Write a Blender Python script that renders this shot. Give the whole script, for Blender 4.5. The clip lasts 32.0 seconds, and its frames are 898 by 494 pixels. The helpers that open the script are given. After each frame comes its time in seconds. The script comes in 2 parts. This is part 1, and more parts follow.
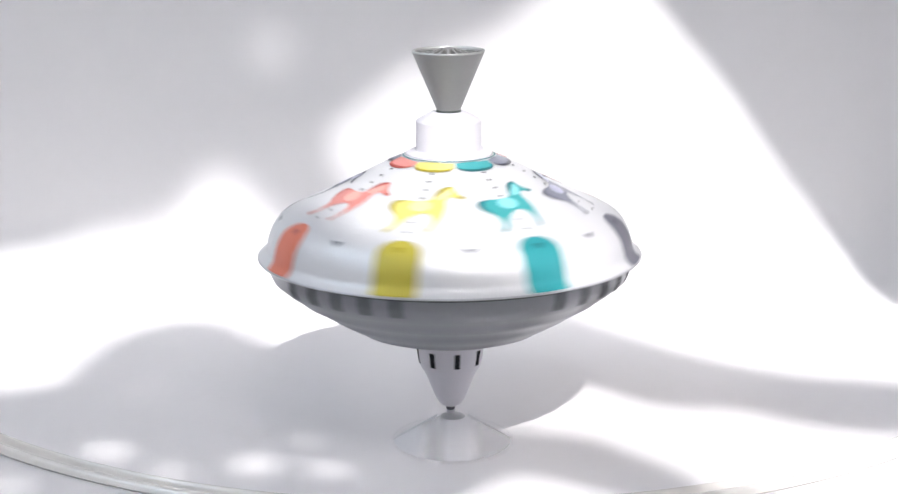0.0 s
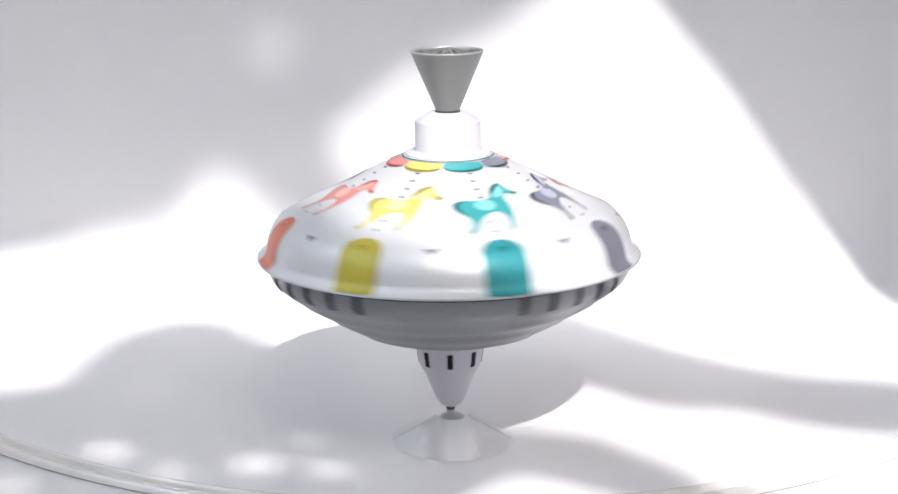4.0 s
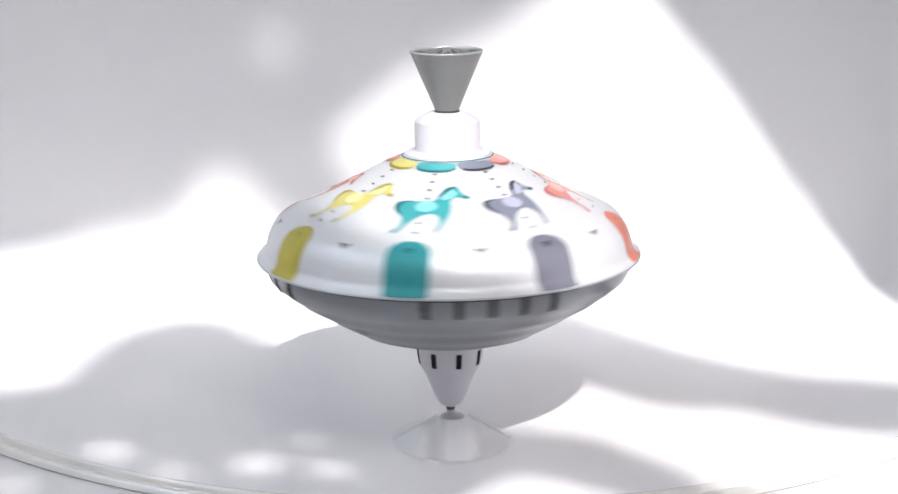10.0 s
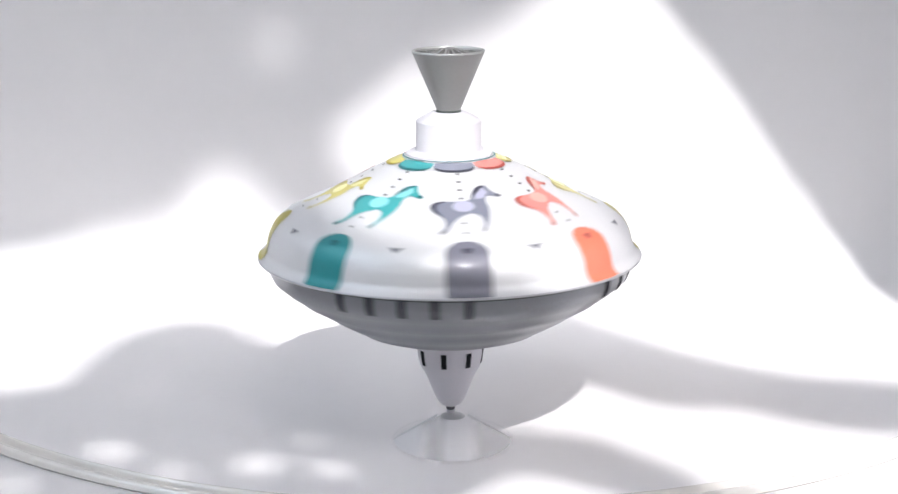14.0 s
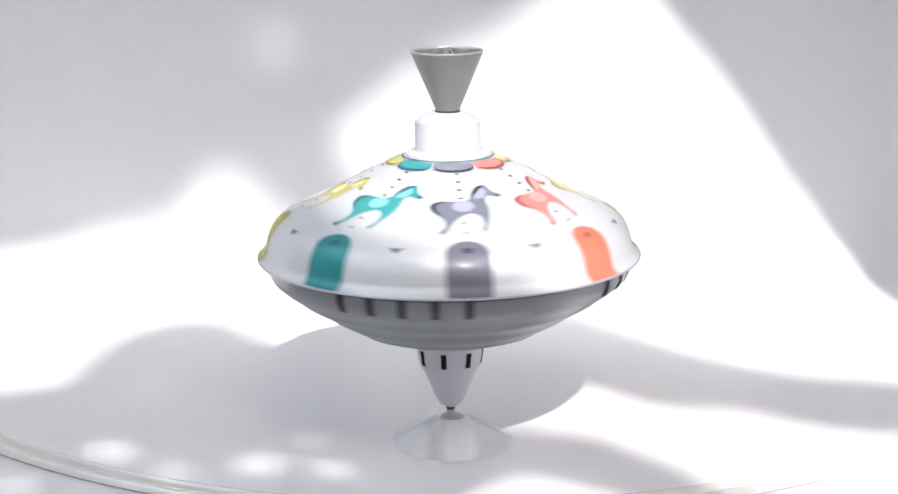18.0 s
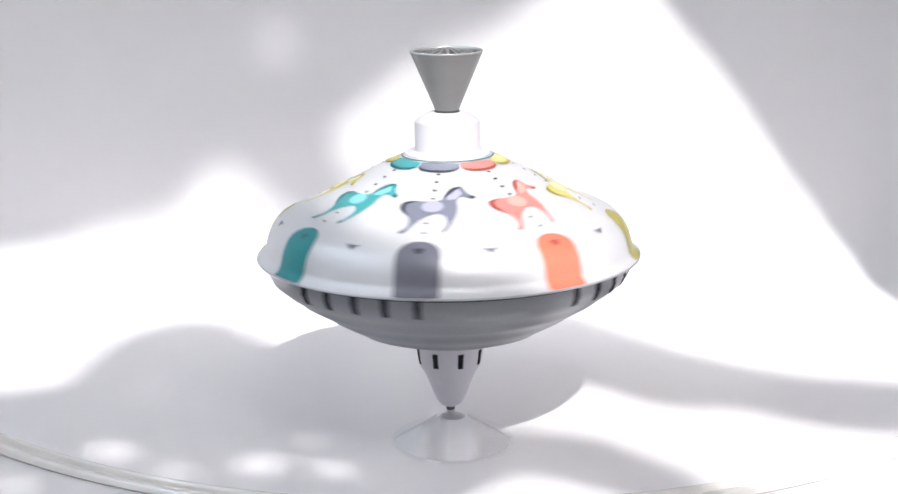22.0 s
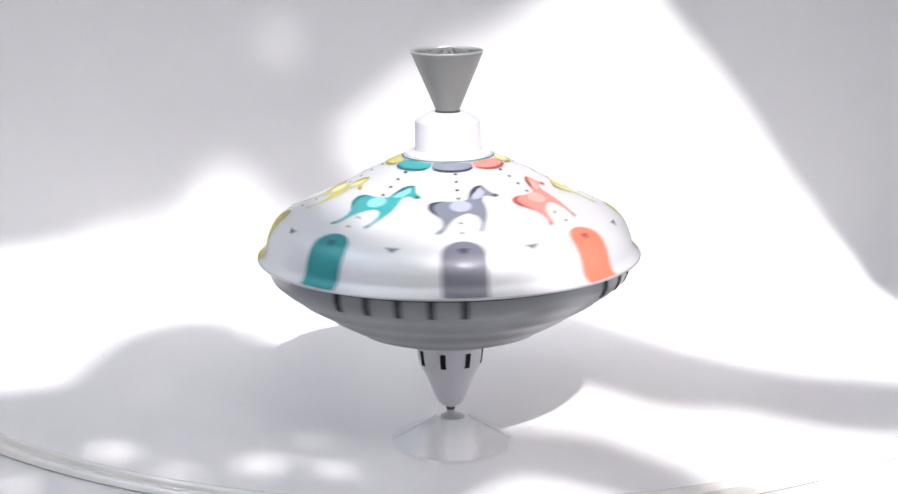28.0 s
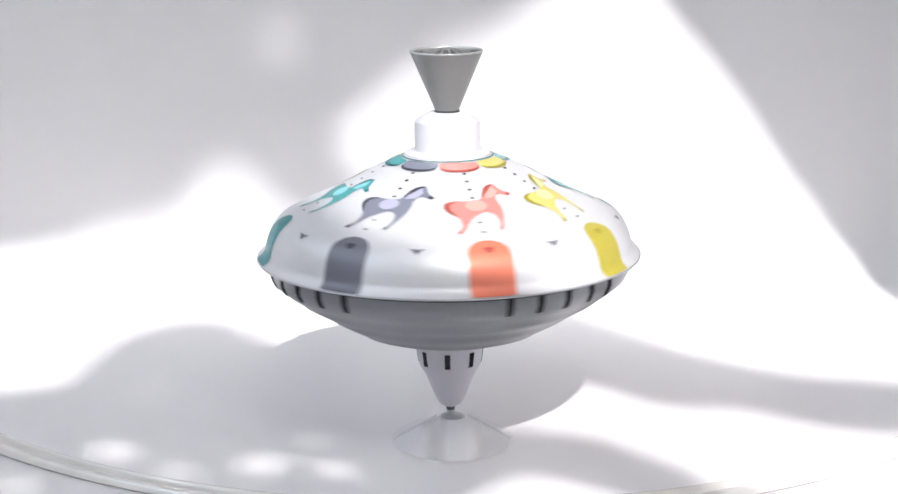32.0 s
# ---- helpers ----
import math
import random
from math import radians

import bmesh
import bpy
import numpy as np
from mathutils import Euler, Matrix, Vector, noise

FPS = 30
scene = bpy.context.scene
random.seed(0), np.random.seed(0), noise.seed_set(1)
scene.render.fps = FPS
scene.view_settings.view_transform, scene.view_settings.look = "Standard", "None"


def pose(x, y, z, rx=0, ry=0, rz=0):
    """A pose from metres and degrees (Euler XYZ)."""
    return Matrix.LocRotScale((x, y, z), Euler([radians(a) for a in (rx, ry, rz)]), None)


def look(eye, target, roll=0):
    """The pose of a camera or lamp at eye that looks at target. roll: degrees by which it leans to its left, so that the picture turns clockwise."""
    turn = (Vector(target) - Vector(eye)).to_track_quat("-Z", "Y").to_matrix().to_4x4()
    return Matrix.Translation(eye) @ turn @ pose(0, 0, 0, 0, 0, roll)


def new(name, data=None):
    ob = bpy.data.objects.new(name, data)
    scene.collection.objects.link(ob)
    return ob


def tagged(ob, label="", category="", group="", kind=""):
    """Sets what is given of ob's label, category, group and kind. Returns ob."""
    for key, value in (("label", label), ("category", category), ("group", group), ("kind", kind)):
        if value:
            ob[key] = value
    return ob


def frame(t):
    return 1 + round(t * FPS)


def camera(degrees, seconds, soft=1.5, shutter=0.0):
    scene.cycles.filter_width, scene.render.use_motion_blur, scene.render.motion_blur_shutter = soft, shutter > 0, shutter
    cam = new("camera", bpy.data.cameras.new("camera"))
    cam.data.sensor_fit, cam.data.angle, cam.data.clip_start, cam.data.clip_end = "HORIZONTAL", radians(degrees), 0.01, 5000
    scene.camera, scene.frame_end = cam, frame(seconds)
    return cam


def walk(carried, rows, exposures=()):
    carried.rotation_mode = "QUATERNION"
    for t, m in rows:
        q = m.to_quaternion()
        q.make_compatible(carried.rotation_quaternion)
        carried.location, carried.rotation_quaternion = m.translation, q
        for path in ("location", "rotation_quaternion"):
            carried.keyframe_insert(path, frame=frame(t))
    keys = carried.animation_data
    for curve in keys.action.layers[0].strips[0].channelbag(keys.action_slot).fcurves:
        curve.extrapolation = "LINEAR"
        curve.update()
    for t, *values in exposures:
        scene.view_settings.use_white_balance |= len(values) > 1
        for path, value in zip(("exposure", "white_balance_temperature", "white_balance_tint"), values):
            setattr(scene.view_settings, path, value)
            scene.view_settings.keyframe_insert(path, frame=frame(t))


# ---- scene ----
CLIP = 32.0
PITCH = math.degrees(0.2843)
EYE = Vector((-0.0006, -0.8216, 0.3425))
cam = camera(29.29, CLIP, soft=1.45, shutter=0.05)
view = pose(EYE.x, EYE.y, EYE.z, 90 - PITCH, 0, 0)
walk(cam, [(0.0, view), (CLIP, view)], exposures=[(0.0, 0.08), (3.0, 0.045), (6.0, 0.035), (9.0, 0.045), (12.0, 0.05), (14.0, 0.06), (17.0, 0.08),
                                                    (20.0, 0.095), (25.0, 0.095), (28.0, 0.075), (CLIP, 0.075)])

# ---- light: sun and sky through the south window, fill lamps at two unseen side windows ----
SUN_WAY = Vector((-0.0183, 0.0904, -0.0986)).normalized()
world = bpy.data.worlds.new("sky")
scene.world = world
world.use_nodes = True
wn = world.node_tree.nodes
sky = wn.new("ShaderNodeTexSky")
sky.sky_type, sky.sun_disc = "NISHITA", False
sky.sun_elevation = math.asin(-SUN_WAY.z)
sky.sun_rotation = math.atan2(-SUN_WAY.x, -SUN_WAY.y)
wn["Background"].inputs["Strength"].default_value = 0.12
world.node_tree.links.new(sky.outputs["Color"], wn["Background"].inputs["Color"])

sun = new("sun", bpy.data.lights.new("sun", "SUN"))
sun.data.energy, sun.data.angle, sun.data.color = 3.8, radians(0.74), (1.0, 0.975, 0.96)
sun.matrix_world = look((0.6, -2.6, 3.0), Vector((0.6, -2.6, 3.0)) + SUN_WAY)


def window_light(name, eye, target, w, h, watts, color):
    lamp = new(name, bpy.data.lights.new(name, "AREA"))
    lamp.data.shape, lamp.data.size, lamp.data.size_y = "RECTANGLE", w, h
    lamp.data.energy, lamp.data.color = watts, color
    lamp.matrix_world = look(eye, target)
    return lamp


# East and west lamps are added fill, set at windows out of view.
window_light("east_fill_light", (1.86, -0.15, 0.75), (0.0, -0.15, 0.75), 1.4, 1.2, 4.9, (1.0, 0.91, 0.905))
window_light("west_fill_light", (-1.11, -0.39, 1.35), (0.0, -0.39, 1.35), 1.36, 1.14, 9.3, (0.79, 0.905, 1.0))
window_light("south_window_light", (0.3, -1.19, 1.44), (0.3, 0.0, 1.44), 1.4, 0.95, 4.0, (1.0, 0.945, 0.955))


# ---- materials ----
def material(name, color, rough=0.5, metal=0.0, grain=30.0, tint=0.06, bump=0.0, spread=0.08, **extra):
    """A surface with colour and gloss that vary at two scales."""
    m = bpy.data.materials.new(name)
    m.use_nodes = True
    n, link = m.node_tree.nodes, m.node_tree.links.new
    b = n["Principled BSDF"]
    place = n.new("ShaderNodeTexCoord")
    fine, wide = n.new("ShaderNodeTexNoise"), n.new("ShaderNodeTexNoise")
    fine.inputs["Scale"].default_value, fine.inputs["Detail"].default_value = grain * 12, 6
    wide.inputs["Scale"].default_value, wide.inputs["Detail"].default_value = grain, 4
    for k in (fine, wide):
        link(place.outputs["Object"], k.inputs["Vector"])
    both = n.new("ShaderNodeMath")
    both.operation = "MULTIPLY_ADD"
    link(fine.outputs["Fac"], both.inputs[0])
    both.inputs[1].default_value = 0.4
    link(wide.outputs["Fac"], both.inputs[2])
    ramp = n.new("ShaderNodeMapRange")
    ramp.inputs["From Min"].default_value, ramp.inputs["From Max"].default_value = 0.4, 1.0
    link(both.outputs[0], ramp.inputs["Value"])
    mix = n.new("ShaderNodeMix")
    mix.data_type = "RGBA"
    mix.inputs[6].default_value = (*[c * (1 - tint) for c in color], 1)
    mix.inputs[7].default_value = (*[min(1, c * (1 + tint)) for c in color], 1)
    link(ramp.outputs[0], mix.inputs[0])
    link(mix.outputs[2], b.inputs["Base Color"])
    gloss = n.new("ShaderNodeMapRange")
    gloss.inputs["To Min"].default_value = max(0.02, rough - spread)
    gloss.inputs["To Max"].default_value = min(1.0, rough + spread)
    link(wide.outputs["Fac"], gloss.inputs["Value"])
    link(gloss.outputs[0], b.inputs["Roughness"])
    b.inputs["Metallic"].default_value = metal
    for key, value in extra.items():
        b.inputs[key.replace("_", " ")].default_value = value
    if bump:
        rel = n.new("ShaderNodeBump")
        rel.inputs["Strength"].default_value, rel.inputs["Distance"].default_value = bump, 0.001
        link(both.outputs[0], rel.inputs["Height"])
        link(rel.outputs[0], b.inputs["Normal"])
    return m


PAPER = material("white_paper", (0.755, 0.745, 0.76), 0.75, grain=9, tint=0.02, bump=0.1)
TRAY = material("white_lacquer", (0.845, 0.825, 0.845), 0.35, grain=14, tint=0.02, bump=0.04)
TRAY_RIM = material("glossy_white_lacquer", (0.84, 0.81, 0.785), 0.2, 0.15, grain=14, tint=0.03, spread=0.03)
WALL = material("white_wall_paint", (0.80, 0.79, 0.78), 0.85, grain=6, tint=0.03, bump=0.15)
FLOOR = material("pale_floor", (0.55, 0.50, 0.45), 0.5, grain=3, tint=0.12)
WOOD = material("white_painted_wood", (0.78, 0.77, 0.76), 0.45, grain=20, tint=0.04, bump=0.1)
CLOTH = material("white_cloth", (0.78, 0.76, 0.75), 0.95, grain=60, tint=0.05, bump=0.3)
TIN = material("white_tinplate", (0.845, 0.845, 0.87), 0.5, 0.40, grain=18, tint=0.03, spread=0.04, Coat_Weight=0.35, Coat_Roughness=0.13)
TIN_RIM = material("bare_tin_rim", (0.62, 0.62, 0.65), 0.3, 0.75, grain=40, tint=0.06, spread=0.04)
TIN_LOW = material("grey_tinplate", (0.26, 0.268, 0.288), 0.28, 0.58, grain=14, tint=0.04, spread=0.015)
RED = material("coral_red_print", (0.83, 0.23, 0.14), 0.45, 0.2, grain=40, tint=0.06, Coat_Weight=0.4, Coat_Roughness=0.13)
YELLOW = material("yellow_print", (0.56, 0.48, 0.06), 0.45, 0.2, grain=40, tint=0.06, Coat_Weight=0.4, Coat_Roughness=0.13)
TEAL = material("teal_print", (0.025, 0.31, 0.34), 0.45, 0.2, grain=40, tint=0.06, Coat_Weight=0.4, Coat_Roughness=0.13)
GREY = material("slate_grey_print", (0.19, 0.19, 0.24), 0.45, 0.2, grain=40, tint=0.06, Coat_Weight=0.4, Coat_Roughness=0.13)
INK = material("dark_ink", (0.02, 0.02, 0.025), 0.8, grain=60, tint=0.1, Specular_IOR_Level=0.15)
PLASTIC = material("white_plastic", (0.70, 0.685, 0.735), 0.38, grain=40, tint=0.02)
KNOB = material("grey_knob", (0.262, 0.262, 0.262), 0.38, 0.35, grain=50, tint=0.05)
LIP = material("pale_grey_knob_lip", (0.42, 0.43, 0.43), 0.35, 0.4, grain=50, tint=0.08)
SHADE_GREY = material("dark_grey_shade_and_ring", (0.07, 0.085, 0.08), 0.4, 0.3, grain=50, tint=0.1)
STEEL = material("dark_steel", (0.12, 0.12, 0.13), 0.3, 0.9, grain=60)
CONE_BANDS = material("reflection_banded_plastic", (0.96, 0.95, 0.985), 0.4, grain=40, tint=0.02, Alpha=0.6, Specular_IOR_Level=0.8)
fade = CONE_BANDS.node_tree.nodes.new("ShaderNodeAttribute")
fade.attribute_name = "painted_bands"
CONE_BANDS.node_tree.links.new(fade.outputs["Fac"], CONE_BANDS.node_tree.nodes["Principled BSDF"].inputs["Alpha"])
CLEAR_RING = material("thin_clear_plastic", (0.86, 0.86, 0.88), 0.5, grain=40, tint=0.01, Alpha=0.015)
RIDGE = material("edge_highlight_plastic", (0.93, 0.93, 0.95), 0.3, grain=40, tint=0.02, Alpha=0.8)
SOCKET = material("grey_plastic", (0.5, 0.5, 0.52), 0.3, grain=40)
GLASS = material("window_glass", (1, 1, 1), 0.03, grain=4, tint=0.0, spread=0.01, Transmission_Weight=1.0, IOR=1.45)
COLORS = (("coral red", RED), ("yellow", YELLOW), ("teal", TEAL), ("slate grey", GREY))


# ---- mesh helpers ----
MM = 0.001


def part(name, bm, mat, parent=None, label="", smooth=True):
    """Links a bmesh as one mesh object under a thing or a part."""
    bmesh.ops.recalc_face_normals(bm, faces=bm.faces)
    me = bpy.data.meshes.new(name)
    bm.to_mesh(me)
    bm.free()
    me.materials.append(mat)
    if smooth:
        me.shade_smooth()
        me.set_sharp_from_angle(angle=radians(35))
    ob = new(name, me)
    ob.parent = parent
    if label:
        ob["label"] = label
    return ob


def lathe(profile, steps=128, closed=False):
    """A body of revolution about z from (radius, height)."""
    bm = bmesh.new()
    rings = []
    for r, z in profile:
        if r < 1e-6:
            rings.append([bm.verts.new((0, 0, z))])
        else:
            rings.append([bm.verts.new((r * math.sin(a), -r * math.cos(a), z)) for a in (math.tau * i / steps for i in range(steps))])
    pairs = list(zip(rings, rings[1:])) + ([(rings[-1], rings[0])] if closed else [])
    for a, b in pairs:
        for i in range(steps):
            j = (i + 1) % steps
            quad = [a[i % len(a)], a[j % len(a)], b[j % len(b)], b[i % len(b)]]
            quad = list(dict.fromkeys(quad))
            if len(quad) > 2:
                bm.faces.new(quad)
    return bm


def box(x0, x1, y0, y1, z0, z1, bevel=0.0):
    bm = bmesh.new()
    bmesh.ops.create_cube(bm, size=1, matrix=Matrix.Translation(((x0 + x1) / 2, (y0 + y1) / 2, (z0 + z1) / 2)) @ Matrix.Diagonal((x1 - x0, y1 - y0, z1 - z0, 1)))
    if bevel:
        bmesh.ops.bevel(bm, geom=bm.edges[:], offset=bevel, segments=2, affect="EDGES", profile=0.5)
    return bm


def rounded(points, sub=5, ring=False):
    """A smooth line (Catmull-Rom) through the points."""
    p = [Vector(a) for a in points]
    out = []
    n = len(p)
    for i in range(n if ring else n - 1):
        if ring:
            a, b, c, d = p[i - 1], p[i], p[(i + 1) % n], p[(i + 2) % n]
        else:
            a, b, c, d = p[max(i - 1, 0)], p[i], p[i + 1], p[min(i + 2, n - 1)]
        for k in range(sub):
            t = k / sub
            out.append(0.5 * (2 * b + (c - a) * t + (2 * a - 5 * b + 4 * c - d) * t * t + (3 * b - a - 3 * c + d) * t ** 3))
    return out if ring else out + [p[-1]]


# ---- the room ----
X0, X1, Y0, Y1, ZF, ZC = -1.15, 1.9, -1.16, 1.7, -0.74, 2.05


def structure(name, bm, mat, label, smooth=False):
    return tagged(part(name, bm, mat, smooth=smooth), label, name.split("_")[0], kind="structure")


def wall_with_hole(u0, u1, h0, h1, a0, a1, b0, b1, put):
    """Four butted blocks round an opening; put() turns (u0, u1, h0, h1) into a block."""
    bm = bmesh.new()
    for blk in ((u0, a0, h0, h1), (a1, u1, h0, h1), (a0, a1, h0, b0), (a0, a1, b1, h1)):
        piece = put(*blk)
        me = bpy.data.meshes.new("piece")
        piece.to_mesh(me)
        piece.free()
        bm.from_mesh(me)
        bpy.data.meshes.remove(me)
    bmesh.ops.remove_doubles(bm, verts=bm.verts, dist=1e-5)
    return bm


structure("floor", box(X0 - 0.2, X1 + 0.2, Y0 - 0.2, Y1 + 0.2, ZF - 0.1, ZF), FLOOR, "pale plain floor of the room")
structure("ceiling", box(X0 - 0.2, X1 + 0.2, Y0 - 0.2, Y1 + 0.2, ZC, ZC + 0.1), WALL, "plain white painted ceiling")
structure("wall_north", box(X0, X1, Y1, Y1 + 0.15, ZF, ZC), WALL, "plain white painted wall")
SW = (-0.45, 1.05, 0.92, 1.97)
WW = (-0.9, 0.6, 0.1, 1.4)
WEST = (-1.10, 0.32, 0.75, 1.95)
structure("wall_west", wall_with_hole(Y0 - 0.15, Y1 + 0.15, ZF, ZC, *WEST, lambda a, b, c, d: box(X0 - 0.15, X0, a, b, c, d)), WALL, "white painted wall with a window opening")
structure("wall_south", wall_with_hole(X0, X1, ZF, ZC, *SW, lambda a, b, c, d: box(a, b, Y0 - 0.1, Y0, c, d)), WALL, "white painted wall with a window opening")
structure("wall_east", wall_with_hole(Y0 - 0.15, Y1 + 0.15, ZF, ZC, *WW, lambda a, b, c, d: box(X1, X1 + 0.15, a, b, c, d)), WALL, "white painted wall with a window opening")


def window(name, turn, w, h):
    """A frame of four bars with one pane, in its own opening; x along, z up."""
    base = tagged(new(name), "white wooden window with one clear pane", "window", kind="structure")
    t = 0.045
    for nm, b in (("window_frame", (-w / 2, w / 2, -0.03, 0.03, 0, t)), ("window_frame", (-w / 2, w / 2, -0.03, 0.03, h - t, h)),
                  ("window_frame", (-w / 2, -w / 2 + t, -0.03, 0.03, t, h - t)), ("window_frame", (w / 2 - t, w / 2, -0.03, 0.03, t, h - t))):
        part(nm, box(*b, bevel=0.004), WOOD, base, smooth=False)
    pane = part("pane", box(-w / 2 + t, w / 2 - t, -0.002, 0.002, t, h - t), GLASS, base, "clear glass pane", smooth=False)
    pane.visible_shadow = False
    base.matrix_world = turn
    return base


window("window_1", pose((SW[0] + SW[1]) / 2, Y0 - 0.06, SW[2], 0, 0, 0), SW[1] - SW[0], SW[3] - SW[2])
# The two side windows are added, unseen, to house the fill lamps.
window("window_2", pose(X1 + 0.1, (WW[0] + WW[1]) / 2, WW[2], 0, 0, 90), WW[1] - WW[0], WW[3] - WW[2])
window("window_3", pose(X0 - 0.1, (WEST[0] + WEST[1]) / 2, WEST[2], 0, 0, 90), WEST[1] - WEST[0], WEST[3] - WEST[2])
structure("window_sill", box(SW[0] - 0.05, SW[1] + 0.05, Y0, Y0 + 0.12, SW[2] - 0.03, SW[2], 0.004), WOOD, "white painted wooden window sill")

# ---- unseen panels added to block the sun; their edges shape the wavy shadows ----
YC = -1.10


def shade_panel(name, outline, holes, label, y=YC):
    """An unseen stiff cloth panel of even thickness with shallow folds, in the plane of the window."""
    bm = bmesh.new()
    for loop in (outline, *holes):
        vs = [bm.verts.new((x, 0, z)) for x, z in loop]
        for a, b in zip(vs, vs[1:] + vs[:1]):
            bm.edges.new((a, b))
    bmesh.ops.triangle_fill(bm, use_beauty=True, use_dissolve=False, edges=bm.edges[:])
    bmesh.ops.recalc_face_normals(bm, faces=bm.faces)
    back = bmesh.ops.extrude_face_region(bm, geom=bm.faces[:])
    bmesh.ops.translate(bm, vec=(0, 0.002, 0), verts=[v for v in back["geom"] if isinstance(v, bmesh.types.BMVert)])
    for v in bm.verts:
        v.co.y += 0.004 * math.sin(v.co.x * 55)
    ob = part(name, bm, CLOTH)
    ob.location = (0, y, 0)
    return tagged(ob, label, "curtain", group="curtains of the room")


# Edges are laid out from the shadow outlines they have to cast.
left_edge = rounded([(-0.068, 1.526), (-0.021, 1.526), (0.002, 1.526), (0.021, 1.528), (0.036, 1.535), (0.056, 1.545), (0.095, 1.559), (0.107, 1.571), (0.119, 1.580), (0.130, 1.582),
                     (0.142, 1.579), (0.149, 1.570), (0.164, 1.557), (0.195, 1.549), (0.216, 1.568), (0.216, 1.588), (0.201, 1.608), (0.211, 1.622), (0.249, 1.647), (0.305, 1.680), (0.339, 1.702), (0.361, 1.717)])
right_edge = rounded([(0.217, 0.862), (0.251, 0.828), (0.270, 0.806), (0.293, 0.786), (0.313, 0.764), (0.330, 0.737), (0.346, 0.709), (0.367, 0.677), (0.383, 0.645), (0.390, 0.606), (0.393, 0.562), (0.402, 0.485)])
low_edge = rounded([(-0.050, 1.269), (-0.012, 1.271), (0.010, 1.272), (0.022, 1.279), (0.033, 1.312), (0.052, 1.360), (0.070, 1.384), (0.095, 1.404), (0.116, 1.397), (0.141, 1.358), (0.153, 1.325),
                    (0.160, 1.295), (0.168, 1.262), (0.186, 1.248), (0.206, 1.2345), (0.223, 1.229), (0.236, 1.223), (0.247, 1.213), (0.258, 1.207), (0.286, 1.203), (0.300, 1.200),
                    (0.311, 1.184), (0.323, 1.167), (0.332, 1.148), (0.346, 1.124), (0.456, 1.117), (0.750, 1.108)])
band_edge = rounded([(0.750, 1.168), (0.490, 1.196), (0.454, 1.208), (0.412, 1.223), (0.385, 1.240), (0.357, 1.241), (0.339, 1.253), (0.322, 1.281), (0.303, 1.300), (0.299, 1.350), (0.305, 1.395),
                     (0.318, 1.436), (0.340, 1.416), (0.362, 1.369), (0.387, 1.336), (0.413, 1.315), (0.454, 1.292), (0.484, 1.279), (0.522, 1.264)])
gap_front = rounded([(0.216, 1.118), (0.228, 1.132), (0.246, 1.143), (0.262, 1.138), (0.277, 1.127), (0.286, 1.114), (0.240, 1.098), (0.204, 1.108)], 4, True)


# Holes added in the panels to cast the round spots of light.
def light_hole(x, z, a, b):
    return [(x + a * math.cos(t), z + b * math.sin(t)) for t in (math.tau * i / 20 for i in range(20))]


light_holes = [light_hole(0.047, 1.177, 0.0135, 0.0105), light_hole(0.079, 1.156, 0.0085, 0.0085), light_hole(0.121, 1.160, 0.013, 0.0115), light_hole(0.155, 1.151, 0.010, 0.009), light_hole(0.067, 1.276, 0.0058, 0.0052), light_hole(0.150, 1.191, 0.0062, 0.0056), light_hole(0.000, 1.137, 0.0095, 0.0075)]
ROD_Z = 1.84
# These three stand out of view only to shade the scene.
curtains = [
    shade_panel("curtain", [*left_edge, (0.375, ROD_Z), (-0.6, ROD_Z), (-0.6, 1.531)], [light_hole(0.1665, 1.6690, 0.0150, 0.0058)], "added white cloth panel, out of view, with a wavy edge that shades the backdrop"),
    shade_panel("curtain", [(0.10, ZC), *right_edge, (0.80, 0.47), (0.95, ZC)], [], "added white cloth panel from the ceiling, out of view, with a curved edge that shades the right side", -0.30),
    shade_panel("curtain", [(-0.6, 1.269), *low_edge, *band_edge, (1.15, 1.24), (1.15, SW[2]), (-0.6, SW[2])], [gap_front, *light_holes], "added white cloth panel on the window sill, out of view, with holes that shape the light on the tray"),
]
rod = lathe([(0, -0.9), (0.012, -0.9), (0.012, 0.9), (0, 0.9)], 16)
bmesh.ops.rotate(rod, matrix=Matrix.Rotation(radians(90), 3, "Y"), verts=rod.verts)
tagged(part("curtain_rod", rod, WOOD), "white wooden curtain rod over the window", "curtain rod").location = (0.28, YC, ROD_Z + 0.012)

# ---- table, tray and paper backdrop ----
TABLE_Z = -0.0024
table = tagged(new("table"), "plain white painted table under the tray", "table")
part("tabletop", box(-0.75, 0.75, -0.32, 0.85, TABLE_Z - 0.03, TABLE_Z, 0.004), TRAY, table, smooth=False)
for x in (-0.68, 0.68):
    for y in (-0.25, 0.78):
        part("leg", box(x - 0.03, x + 0.03, y - 0.03, y + 0.03, ZF, TABLE_Z - 0.03, 0.003), WOOD, table, smooth=False)
TRAY_AT = Vector((0.0018, 0.285, 0))
TRAY_R = 0.3662
tray = tagged(new("tray"), "large round white tray with a rolled rim", "tray")
tray.location = TRAY_AT
part("base", lathe([(0, 0), (TRAY_R - 0.01, 0), (TRAY_R, 0.0001), (TRAY_R, TABLE_Z), (0, TABLE_Z)], 256), TRAY, tray)
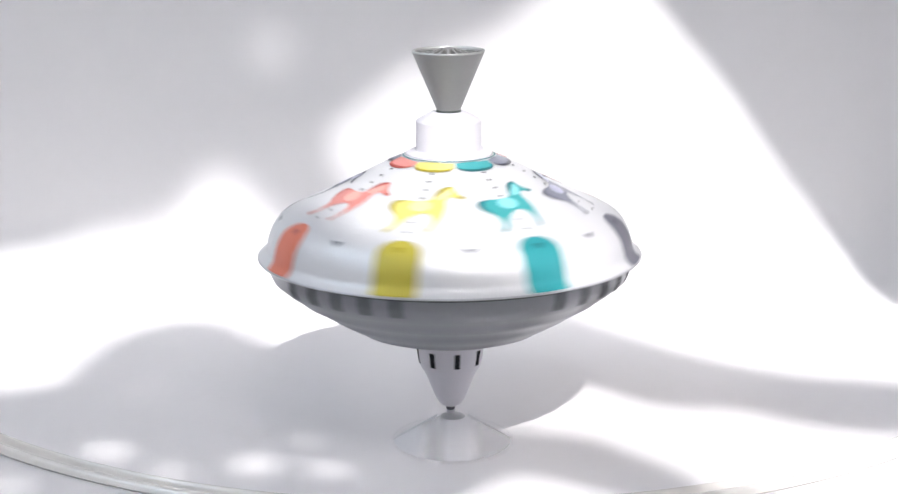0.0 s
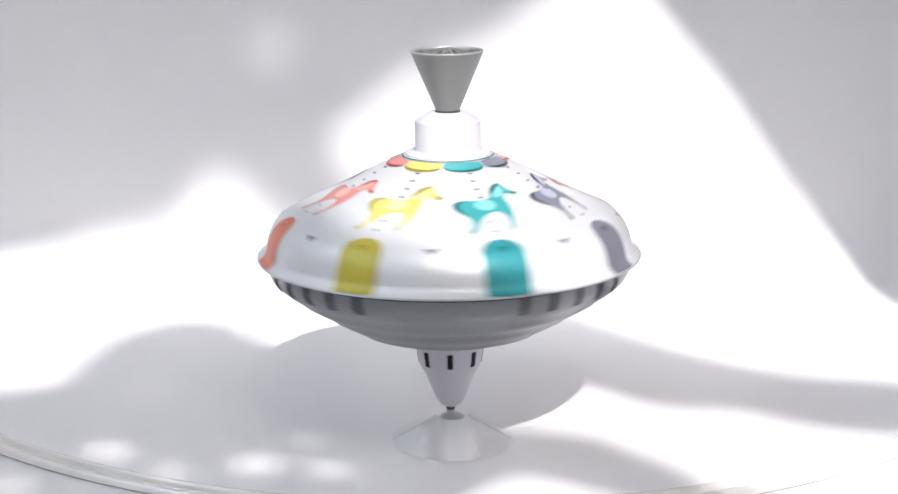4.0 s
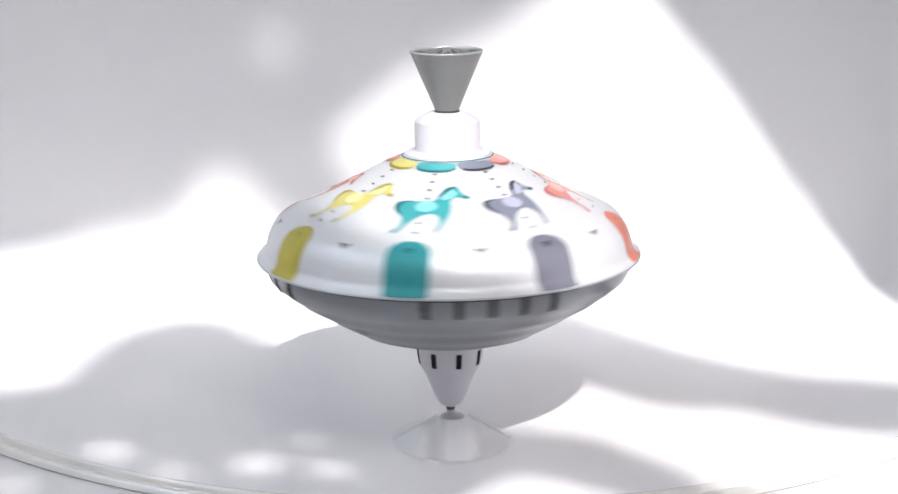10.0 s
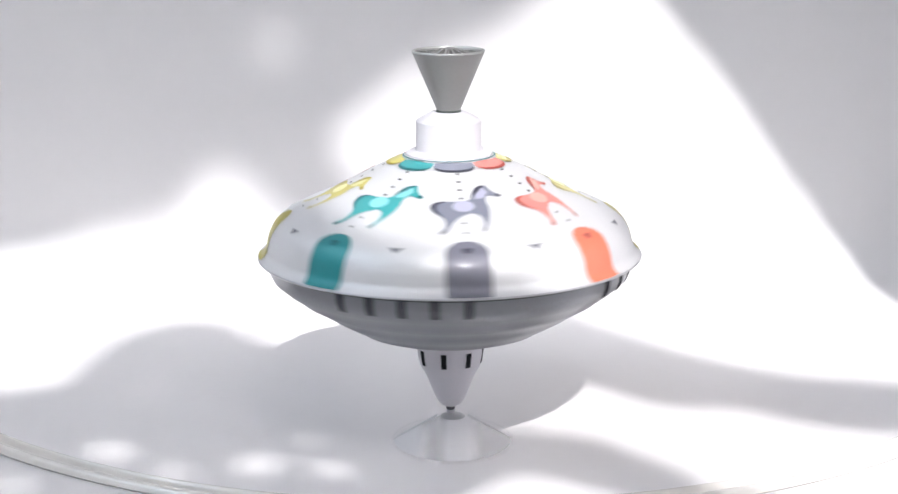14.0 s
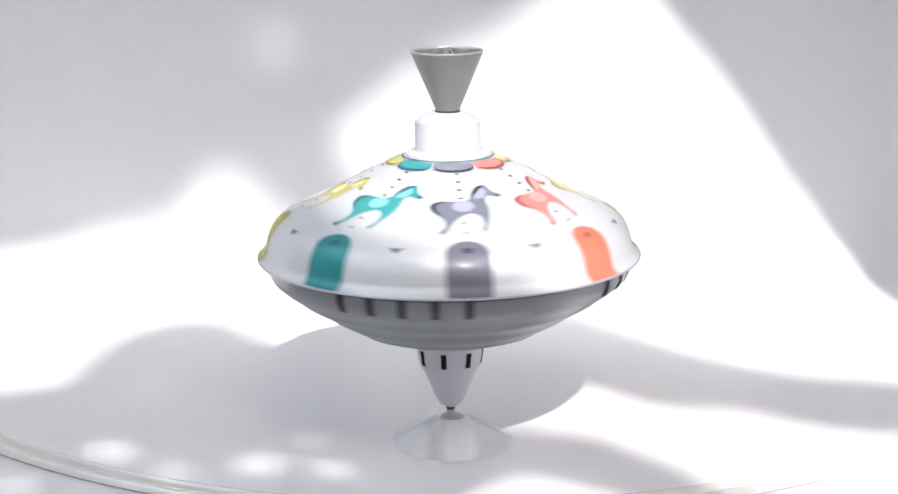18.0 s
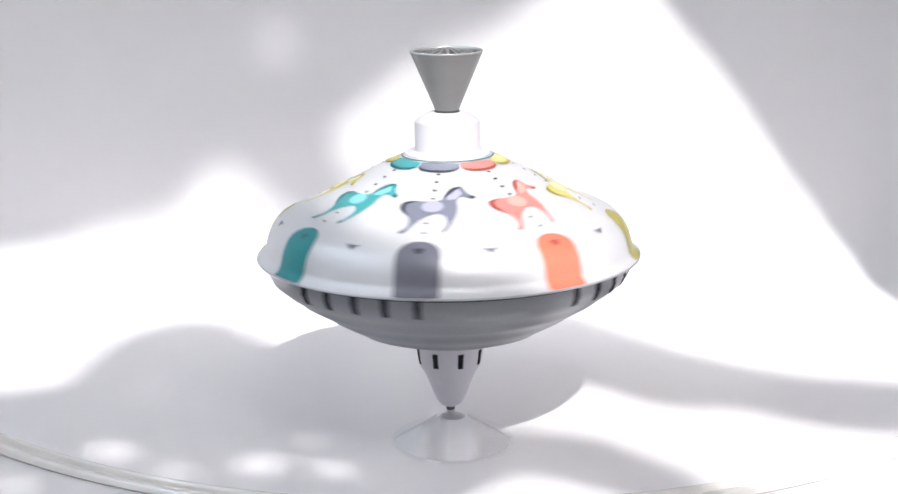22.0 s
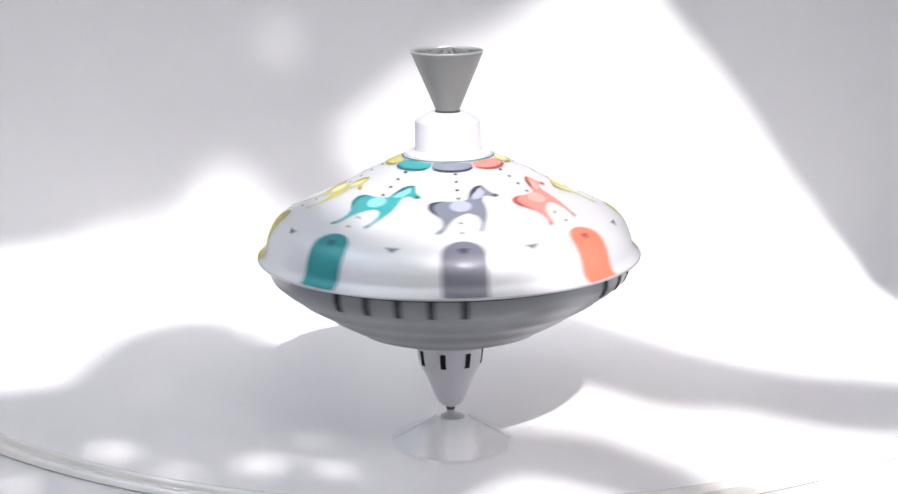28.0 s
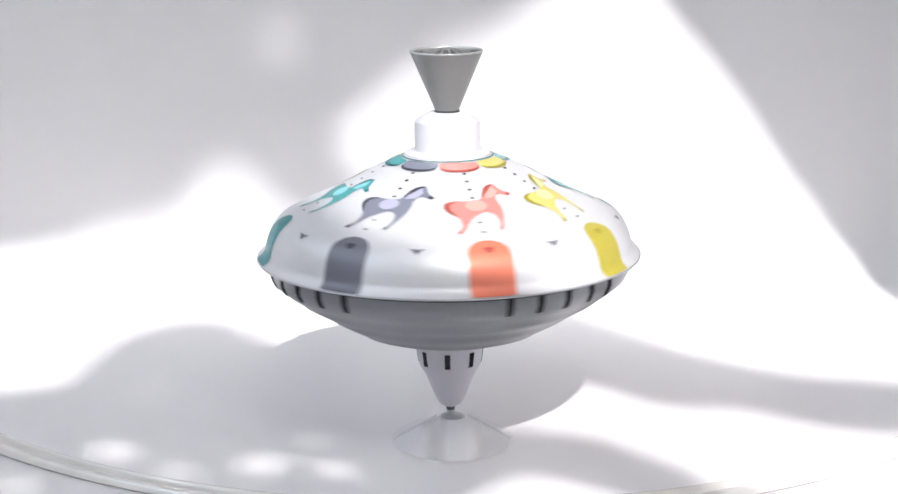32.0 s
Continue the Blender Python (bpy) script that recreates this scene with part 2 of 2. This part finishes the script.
RIM = [(0.1, 0.1), (0.6, 1.5), (1.6, 2.5), (2.8, 2.3), (3.8, 1.0), (4.6, -0.6), (5.6, -1.4), (6.8, -1.2), (7.8, 0.4), (8.8, 1.7), (10.2, 2.1), (11.8, 1.4), (13.0, -0.2), (13.6, -1.2)]
part("rim", lathe([(TRAY_R + v.x * MM, v.y * MM) for v in rounded(RIM, 3)] + [(TRAY_R + 0.0122, TABLE_Z), (TRAY_R + 0.0002, TABLE_Z)], 320, True),
     TRAY_RIM, tray, "glossy double-beaded rim")

bm = bmesh.new()
sweep = [(0.215, -0.0006), (0.25, 0.0006)]
sweep += [(0.25 + 0.04 * math.sin(a), 0.0406 - 0.04 * math.cos(a)) for a in (radians(7.5 * i) for i in range(1, 13))] + [(0.29, 0.3), (0.29, 0.75)]
rows = []
for y, z in sweep:
    rows.append([bm.verts.new((x, y, z)) for x in (-0.9, 0.9)])
for a, b in zip(rows, rows[1:]):
    bm.faces.new((a[0], a[1], b[1], b[0]))
bmesh.ops.recalc_face_normals(bm, faces=bm.faces)
bmesh.ops.solidify(bm, geom=bm.faces[:], thickness=0.0004)
tagged(part("backdrop", bm, PAPER), "white paper backdrop curving up behind the toy", "backdrop", kind="structure")

# ---- clear stand under the top ----
stand = tagged(new("stand"), "clear plastic cone-shaped stand under the spinning top", "stand")
stand.location = (0.0012, -0.0035, 0)
CONE_TOP, CONE_LOW = (0.0066, 0.0140), (0.0300, 0.0014)


def on_cone(u, a):
    """A point just outside the cone: u from its top (0) to its foot (1), a degrees from the front."""
    r = CONE_TOP[0] + (CONE_LOW[0] - CONE_TOP[0]) * u + 0.0002
    return r * math.sin(radians(a)), -r * math.cos(radians(a)), CONE_TOP[1] + (CONE_LOW[1] - CONE_TOP[1]) * u + 0.0003


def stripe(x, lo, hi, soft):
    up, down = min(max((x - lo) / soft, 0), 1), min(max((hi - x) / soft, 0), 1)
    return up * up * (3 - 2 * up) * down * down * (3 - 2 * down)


# pale reflections are painted on the cone's front as stripes of opacity; it is clear behind
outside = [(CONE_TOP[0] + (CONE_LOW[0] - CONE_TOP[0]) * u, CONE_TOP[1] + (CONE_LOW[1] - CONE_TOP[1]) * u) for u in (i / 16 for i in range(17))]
cone = part("cone", lathe(outside, 192), CONE_BANDS, stand, "clear plastic cone with reflections painted as pale stripes")
painted_bands = cone.data.attributes.new("painted_bands", "FLOAT", "POINT")
for v, f in zip(cone.data.vertices, painted_bands.data):
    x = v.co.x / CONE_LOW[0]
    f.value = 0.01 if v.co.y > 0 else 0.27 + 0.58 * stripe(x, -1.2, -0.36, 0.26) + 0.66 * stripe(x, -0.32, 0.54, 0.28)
# Pale strips stand in for the bright edge highlights down both sides.
for a, length in ((-88, 0.92), (88, 0.86)):
    ridge = bmesh.new()
    rows = []
    for i in range(9):
        u = 0.04 + (length - 0.04) * i / 8
        half = 0.0008 * (1 - 0.6 * i / 8)
        c = Vector(on_cone(u, a))
        across = Vector((math.cos(radians(a)), math.sin(radians(a)), 0)) * half
        rows.append([ridge.verts.new(c + v) for v in (-across, Vector((0, 0, half * 1.5)), across, Vector((0, 0, -half * 0.5)))])
    for p, n in zip(rows, rows[1:]):
        for k in range(4):
            ridge.faces.new((p[k], p[(k + 1) % 4], n[(k + 1) % 4], n[k]))
    ridge.faces.new(rows[0])
    ridge.faces.new(rows[-1])
    part("ridge", ridge, RIDGE, stand, "pale strip painted for the bright edge of the cone")
part("socket", lathe([(0, 0.0146), (0.0044, 0.0145), (0.0062, 0.0137), (0.0067, 0.0129), (0.0060, 0.0124), (0, 0.0124)], 64), SOCKET, stand, "grey socket under the tip")
part("foot_ring", lathe([(0.0301, 0.0016), (0.0310, 0.0012), (0.0313, 0.0007), (0.0310, 0.0002), (0.0301, 0.0002)], 96, True), CLEAR_RING, stand)

# ---- the spinning top ----
top = tagged(new("spinning_top"), "white tin humming top printed with colourful horses, spinning on its tip", "spinning top")
DOME = [(20.5, 150), (24, 148.8), (36, 143.6), (50, 136), (64, 129.2), (76, 123.8), (83.4, 119.9), (87.3, 115.8), (89.6, 111.2), (90.7, 107.2), (91.3, 104.6), (92.3, 102.9), (93.7, 101.6), (95.2, 100.6)]
dome_line = [(v.x * MM, v.y * MM) for v in rounded(DOME, 6)]
reach = [0.0]
for a, b in zip(dome_line, dome_line[1:]):
    reach.append(reach[-1] + math.hypot(b[0] - a[0], b[1] - a[1]))


def on_dome(s):
    """Radius, height and outward normal of the shell s metres down from its upper edge."""
    s = min(max(s, 0), reach[-1] - 1e-6)
    i = max(k for k in range(len(reach) - 1) if reach[k] <= s)
    t = (s - reach[i]) / (reach[i + 1] - reach[i])
    (r0, z0), (r1, z1) = dome_line[i], dome_line[i + 1]
    d = math.hypot(r1 - r0, z1 - z0)
    return r0 + (r1 - r0) * t, z0 + (z1 - z0) * t, (z0 - z1) / d, (r1 - r0) / d


def printed(name, outline, angle, mat, parent, label="", lift=0.00025, cuts=2, by_angle=False):
    """A thin printed shape that lies on the shell: outline in mm, x round the shell, y down it."""
    bm = bmesh.new()
    vs = [bm.verts.new((x, y, 0)) for x, y in outline]
    for a, b in zip(vs, vs[1:] + vs[:1]):
        bm.edges.new((a, b))
    bmesh.ops.triangle_fill(bm, use_beauty=True, edges=bm.edges[:])
    for k in range(cuts):
        long = [e for e in bm.edges if e.calc_length() > 2.5]
        if long:
            bmesh.ops.subdivide_edges(bm, edges=long, cuts=1)
            bmesh.ops.triangulate(bm, faces=bm.faces[:])
    for v in bm.verts:
        r, z, nr, nz = on_dome(v.co.y * MM)
        a = radians(angle) + (radians(v.co.x) if by_angle else v.co.x * MM / r)
        r, z = r + nr * lift, z + nz * lift
        v.co = (r * math.sin(a), -r * math.cos(a), z)
    ob = part(name, bm, mat, parent, label)
    return ob


part("upper_shell", lathe(dome_line, 192), TIN, top, "white tinplate upper shell")
part("rim", lathe([(v.x * MM, v.y * MM) for v in rounded([(95.0, 100.65), (95.6, 100.4), (95.75, 100.0), (95.4, 99.65), (94.2, 99.75), (89.5, 99.9)], 3)], 192), TIN_RIM, top, "bare rolled tin rim")
LOW = [(90.4, 99.8), (90.2, 93.7), (88.4, 89.8), (83, 85.2), (76.2, 80.5), (75.8, 79.8), (69.4, 76.1), (62.0, 71.7), (61.6, 71.1), (54, 66.7), (46.6, 62.8), (46.2, 62.3), (37, 59.2), (29, 57.1), (28.7, 56.7), (16.5, 55.0)]
low_line = [(r * MM, z * MM) for r, z in LOW]
part("lower_shell", lathe(low_line, 192), TIN_LOW, top, "grey tinplate lower shell with stepped rings")
# A dark strip paints the shadow that the rim throws just below it.
part("shadow_gap", lathe([(0.0904, 0.0997), (0.09065, 0.0994), (0.09062, 0.0979), (0.0903, 0.0976)], 192), SHADE_GREY, top, "dark strip painted for the shadow gap under the rim")
part("collar", lathe([(v.x * MM, v.y * MM) for v in ([Vector((5, 171.0)), Vector((9, 170.8)), Vector((15.2, 167.3)), Vector((15.9, 166.8)), Vector((16.2, 166.0)), Vector((16.2, 153.2)), Vector((16.6, 152.2)),
     Vector((19.8, 151.6)), Vector((21.2, 150.8)), Vector((21.2, 149.6)), Vector((19, 149.0))])], 96), PLASTIC, top, "white plastic collar")
knob = part("knob", lathe([(x * MM, z * MM) for x, z in ((0, 170.0), (5.3, 170.0), (5.7, 170.4), (5.8, 171.8), (17.4, 199.4), (17.8, 200.4), (17.7, 201.0), (17.2, 201.1), (16.6, 200.6), (16.2, 199.6))], 96), KNOB, top, "grey cone-shaped plastic knob")
part("neck_ring", lathe([(x * MM, z * MM) for x, z in ((5.4, 170.1), (6.1, 170.2), (6.3, 170.9), (6.2, 171.7), (5.8, 172.0))], 64), SHADE_GREY, knob, "dark ring at the foot of the knob")
# The bright highlight along the lip is put into its paler grey.
part("lip", lathe([(x * MM, z * MM) for x, z in ((17.85, 200.3), (17.95, 200.8), (17.6, 201.3), (16.9, 201.2), (16.5, 200.5))], 96), LIP, knob, "paler lip of the knob, with its highlight in the colour")
# The hollow's shade is put into a grey darker than the knob's.
part("recess", lathe([(x * MM, z * MM) for x, z in ((16.2, 199.6), (13.2, 194.0), (5.0, 193.0), (0, 193.0))], 64), SHADE_GREY, knob, "hollow inside the knob, coloured dark for its shade")
for i in range(12):
    blade = bmesh.new()
    shape = [(3.5, 193.1), (13.0, 194.1), (16.1, 199.7), (9.0, 200.2), (3.5, 202.2)]
    for side in (-0.55, 0.55):
        blade.faces.new([blade.verts.new((x * MM, side * MM, z * MM)) for x, z in shape])
    blade.verts.ensure_lookup_table()
    for k in range(5):
        blade.faces.new([blade.verts[k], blade.verts[(k + 1) % 5], blade.verts[5 + (k + 1) % 5], blade.verts[5 + k]])
    bmesh.ops.rotate(blade, cent=(0, 0, 0), matrix=Matrix.Rotation(math.tau * i / 12, 3, "Z"), verts=blade.verts)
    part("rib", blade, KNOB, knob, "radial rib inside the knob", smooth=False)
part("hub", lathe([(0.0, 0.2028), (0.002, 0.2026), (0.0036, 0.2018), (0.0042, 0.193)], 32), KNOB, knob, "small grey hub inside the knob")
FOOT = [(17.2, 55.8), (17.0, 52.0), (16.4, 46.0), (15.4, 41.6), (13.9, 39.2), (12.4, 36.5), (10.9, 32.8), (9.0, 27.6), (7.3, 23.6), (5.6, 21.0), (3.4, 19.6), (2.2, 19.2)]
part("foot", lathe([(r * MM, z * MM) for r, z in FOOT], 96), PLASTIC, top, "white plastic tapered foot")
part("pin", lathe([(x * MM, z * MM) for x, z in ((2.1, 17.4), (2.1, 15.2), (1.8, 14.4), (0, 14.2))], 24), PLASTIC, top, "white pin below the steel tip")
part("tip", lathe([(x * MM, z * MM) for x, z in ((2.2, 19.6), (2.3, 18.9), (2.2, 17.9), (1.9, 17.3), (0, 17.2))], 32), STEEL, top, "dark steel tip")

# slots round the foot and round the lower shell
for i in range(8):
    a = radians(45 * i + 28)
    slot = box(-0.0014, 0.0014, -0.0003, 0.0010, 0, 0.0078)
    m = Matrix.Rotation(a, 4, "Z") @ Matrix.Translation((0, -0.01575, 0.0432)) @ Matrix.Rotation(radians(8.5), 4, "X")
    bmesh.ops.transform(slot, matrix=m, verts=slot.verts)
    part("slot", slot, INK, top, "narrow dark slot in the foot", smooth=False)
for g in range(4):
    for k in range(-2, 3):
        a = radians(25.2 + 90 * g + 9.9 * k)
        slot = bmesh.new()
        grid = []
        for r, z in ((90.4, 98.6), (90.25, 93.8), (89.0, 90.9), (87.9, 89.2)):
            grid.append([slot.verts.new(((r + 0.25) * MM * math.sin(a + radians(w)), -(r + 0.25) * MM * math.cos(a + radians(w)), (z - 0.2) * MM)) for w in (-1.0, 1.0)])
        for p, n in zip(grid, grid[1:]):
            slot.faces.new((p[0], p[1], n[1], n[0]))
        bmesh.ops.recalc_face_normals(slot, faces=slot.faces)
        bmesh.ops.solidify(slot, geom=slot.faces[:], thickness=0.0005)
        part("sound_hole", slot, INK, top, "dark upright sound hole", smooth=False)

# printed figures, the same eight times round in four colours
HORSE = [(9.8, 22.9), (12.7, 22.4), (14.6, 24.8), (16.2, 27.0), (18.9, 29.3), (20.9, 30.5), (19.7, 31.7), (16.8, 30.6), (14.4, 29.9), (12.8, 31.0), (12.2, 33.9), (13.1, 36.9), (13.5, 42.0),
         (12.8, 47.0), (11.6, 52.0), (10.0, 56.6), (9.0, 56.5), (9.9, 52.6), (10.1, 48.9), (9.0, 45.2), (7.0, 43.1), (4.3, 42.3), (1.1, 43.8), (-2.3, 46.6), (-5.2, 50.9), (-7.3, 55.1),
         (-10.2, 58.4), (-11.5, 57.9), (-9.8, 55.1), (-8.2, 52.4), (-8.1, 48.0), (-9.2, 45.1), (-11.7, 42.5), (-13.5, 40.1), (-13.9, 37.5), (-12.8, 35.1), (-10.2, 33.8), (-6.6, 33.2),
         (-3.9, 33.4), (-0.3, 33.1), (3.3, 32.8), (5.5, 31.1), (6.3, 27.7), (7.7, 24.6)]
horse_line = [tuple(v) for v in rounded(HORSE, 3, True)]
arch_line = [(-10.4, 92.9), (-10.6, 90), (-10.6, 85), (-10.6, 75)] + [(-10.6 * math.cos(t), 74.4 - 10.8 * math.sin(t)) for t in (math.pi * i / 16 for i in range(1, 16))] + [(10.6, 75), (10.6, 85), (10.6, 90), (10.4, 92.9), (5.3, 93.0), (0, 93.0), (-5.3, 93.0)]
scallop_line = [(22 * math.cos(t), 3.4 + 7.4 * max(0, math.sin(t)) ** 0.5) for t in (math.pi * i / 18 for i in range(19))] + [(11, 2.6), (0, 2.6), (-11, 2.6)]
scallop_edge = [(21 * math.cos(t), 3.9 + 7.4 * max(0, math.sin(t)) ** 0.5) for t in (math.pi * (i + 1) / 18 for i in range(17))] + [(21 * math.cos(t), 3.9 + 5.6 * max(0, math.sin(t)) ** 0.5) for t in (math.pi * (17 - i) / 18 for i in range(17))]


def spot(x, y, a, b, n=10):
    return [(x + a * math.cos(math.tau * i / n), y + b * math.sin(math.tau * i / n)) for i in range(n)]


def dots(angle, places, parent):
    for x, y, w in places:
        printed("dot", spot(x, y, w, w * 0.9, 8), angle, INK, parent, "small dark printed dot", 0.0003, 0)


HORSES = [material(n, c, 0.4, 0.2, grain=40, tint=0.08, Coat_Weight=0.7, Coat_Roughness=0.1) for n, c in (("light_coral_print", (0.84, 0.31, 0.27)), ("light_yellow_print", (0.80, 0.72, 0.20)), ("light_teal_print", (0.05, 0.42, 0.44)), ("lilac_grey_print", (0.25, 0.265, 0.34)))]
SADDLES = [material(n, c, 0.35, 0.25, grain=40) for n, c in (("pale_coral_print", (0.88, 0.48, 0.42)), ("pale_yellow_print", (0.85, 0.82, 0.42)), ("pale_teal_print", (0.30, 0.74, 0.78)), ("pale_grey_print", (0.55, 0.55, 0.70)))]
DARKS = [material(n, c, 0.35, 0.25, grain=40) for n, c in (("dark_coral_print", (0.50, 0.09, 0.07)), ("dark_yellow_print", (0.42, 0.34, 0.02)), ("dark_teal_print", (0.015, 0.17, 0.19)), ("dark_grey_print", (0.06, 0.06, 0.09)))]
for i in range(8):
    word, mat = COLORS[i % 4]
    a = 45.0 * i
    printed("printed_arch", arch_line, a, mat, top, word + " printed arch at the rim", cuts=3)
    printed("arch_mark", [(-2.7, 69.0), (0, 68.4), (2.7, 69.0), (1.0, 71.8), (-1.0, 71.8)], a, DARKS[i % 4], top, "small dark printed mark", 0.0004, 1)
    horse = printed("printed_horse", horse_line, a, HORSES[i % 4], top, word + " printed horse", cuts=3)
    for name, line in (("mane", HORSE[-3:] + HORSE[:2]), ("rump_line", HORSE[31:38])):
        fine = rounded(line, 4)
        inner = []
        for k, v in enumerate(fine):
            d = fine[min(k + 1, len(fine) - 1)] - fine[max(k - 1, 0)]
            w = 2.6 * math.sin(math.pi * (k + 0.4) / len(fine))
            inner.append((v.x - d.y / d.length * w, v.y + d.x / d.length * w))
        printed(name, [tuple(v) for v in fine] + inner[::-1], a, DARKS[i % 4], horse, "darker printed line", 0.0004, 1)
    printed("muzzle", [(18.2, 28.9), (20.9, 30.5), (19.7, 31.7), (17.8, 30.9)], a, DARKS[i % 4], horse, "dark printed muzzle", 0.0004, 1)
    for hoof in ([(11.0, 53.8), (10.0, 56.6), (9.0, 56.5), (9.6, 53.9)], [(-8.4, 56.3), (-10.2, 58.4), (-11.5, 57.9), (-10.4, 56.1)]):
        printed("hoof", hoof, a, DARKS[i % 4], horse, "dark printed hoof", 0.0004, 1)
    printed("saddle", spot(1.4, 37.2, 5.2, 4.2, 16), a, SADDLES[i % 4], horse, "paler printed saddle", 0.0004, 1)
    printed("neck_patch", [(9.0, 25.4), (12.0, 24.2), (14.0, 27.6), (12.0, 31.4), (7.4, 32.4), (7.2, 28.6)], a, SADDLES[i % 4], horse, "paler printed patch on the neck", 0.00035, 1)
    printed("printed_scallop", scallop_line, a, HORSES[i % 4], top, word + " printed scallop below the collar", cuts=3, by_angle=True)
    printed("scallop_edge", scallop_edge, a, DARKS[i % 4], top, "dark lower edge of the printed scallop", 0.0004, 2, True)
    dots(a, [(0.8, 12.8 + 6.1 * k, 0.9) for k in range(4)] + [(0.4, 49.8 + 7.6 * k, 0.8) for k in range(2)], top)
    printed("heart_mark", [(-3.6, 68.8), (-1.4, 69.0), (0, 69.7), (1.4, 69.0), (3.6, 68.8), (1.7, 70.4), (0, 72.4), (-1.7, 70.4)], a + 22.5, GREY, top, "small grey printed heart", 0.0003, 1)

line = [on_dome(k * MM) for k in (1.7, 2.1, 2.4)]
part("printed_ring", lathe([(r + nr * 0.0005, z + nz * 0.0005) for r, z, nr, nz in line], 128), DARKS[2], top, "thin dark printed ring below the collar")

# ---- motion ----
SPIN = (-61.895264543, -2430.422688401, 22.468182535, -0.1462574458, 0.00349626399, -0.00013802432, 1.95431273e-06)
SWAY = (1.7, -1.3, 1.7, -1.3, -0.3, -0.3, -0.3, 1.7, 1.7, 1.7, -1.3, 1.7, -1.3, 1.7, 1.7, 0.7, 0.7, -0.3, -0.3, 1.7, -1.3, -0.3, -1.3, -0.3, -1.3, -0.3, -0.3, -0.3, -0.3, -0.3, -1.3, -1.3, -1.3)
PHASE = (1.0, 0.2, 0.3, -0.3, -0.2, -0.1, 0.0, 0.7, 0.9, 1.0, 0.1, 0.2, -0.9, 0.4, 1.2, 1.2, 1.1, 1.0, 1.0, 0.7, -0.6, 0.7, 0.5, 1.4, 0.4, 0.5, 0.6, 0.8, 0.9, 1.2, 1.6, 0.9, 0.1)
LEAN = 3.2
TIP_Z = 0.016


def ease(a, b, t):
    t = min(max((t - a) / (b - a), 0), 1)
    return t * t * (3 - 2 * t)


def turned(t):
    """Degrees through which the top has turned at t seconds; it slows from 6.7 to 3.6 turns a second."""
    tau = t + 0.04 * (ease(23.4, 24.0, t) - ease(31.4, 31.8, t))
    return sum(c * tau ** k for k, c in enumerate(SPIN))


def between(table, t):
    """The value at t seconds of a table with one entry a second."""
    i = min(int(t), len(table) - 2)
    w = ease(0, 1, t - i)
    return table[i] * (1 - w) + table[i + 1] * w


def sway(t):
    return (between(SWAY, t) - 5.5) * 0.1


def motions():
    rows = []
    for i in range(int(CLIP * FPS) + 1):
        t = i / FPS
        m = Matrix.Translation((0.00025, 0, TIP_Z)) @ pose(0, 0, 0, -LEAN, 0, 0) @ pose(0, 0, 0, 0, sway(t), 0) @ pose(0, 0, 0, 0, 0, (turned(t) + between(PHASE, t)) % 360) @ Matrix.Translation((0, 0, -TIP_Z - 0.0013))
        rows.append((t, m))
    walk(top, rows)
    # The added panels drift so that the shadow edges creep with the sun.
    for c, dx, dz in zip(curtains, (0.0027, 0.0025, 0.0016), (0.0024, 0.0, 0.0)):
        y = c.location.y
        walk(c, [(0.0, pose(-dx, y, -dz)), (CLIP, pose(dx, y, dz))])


motions()
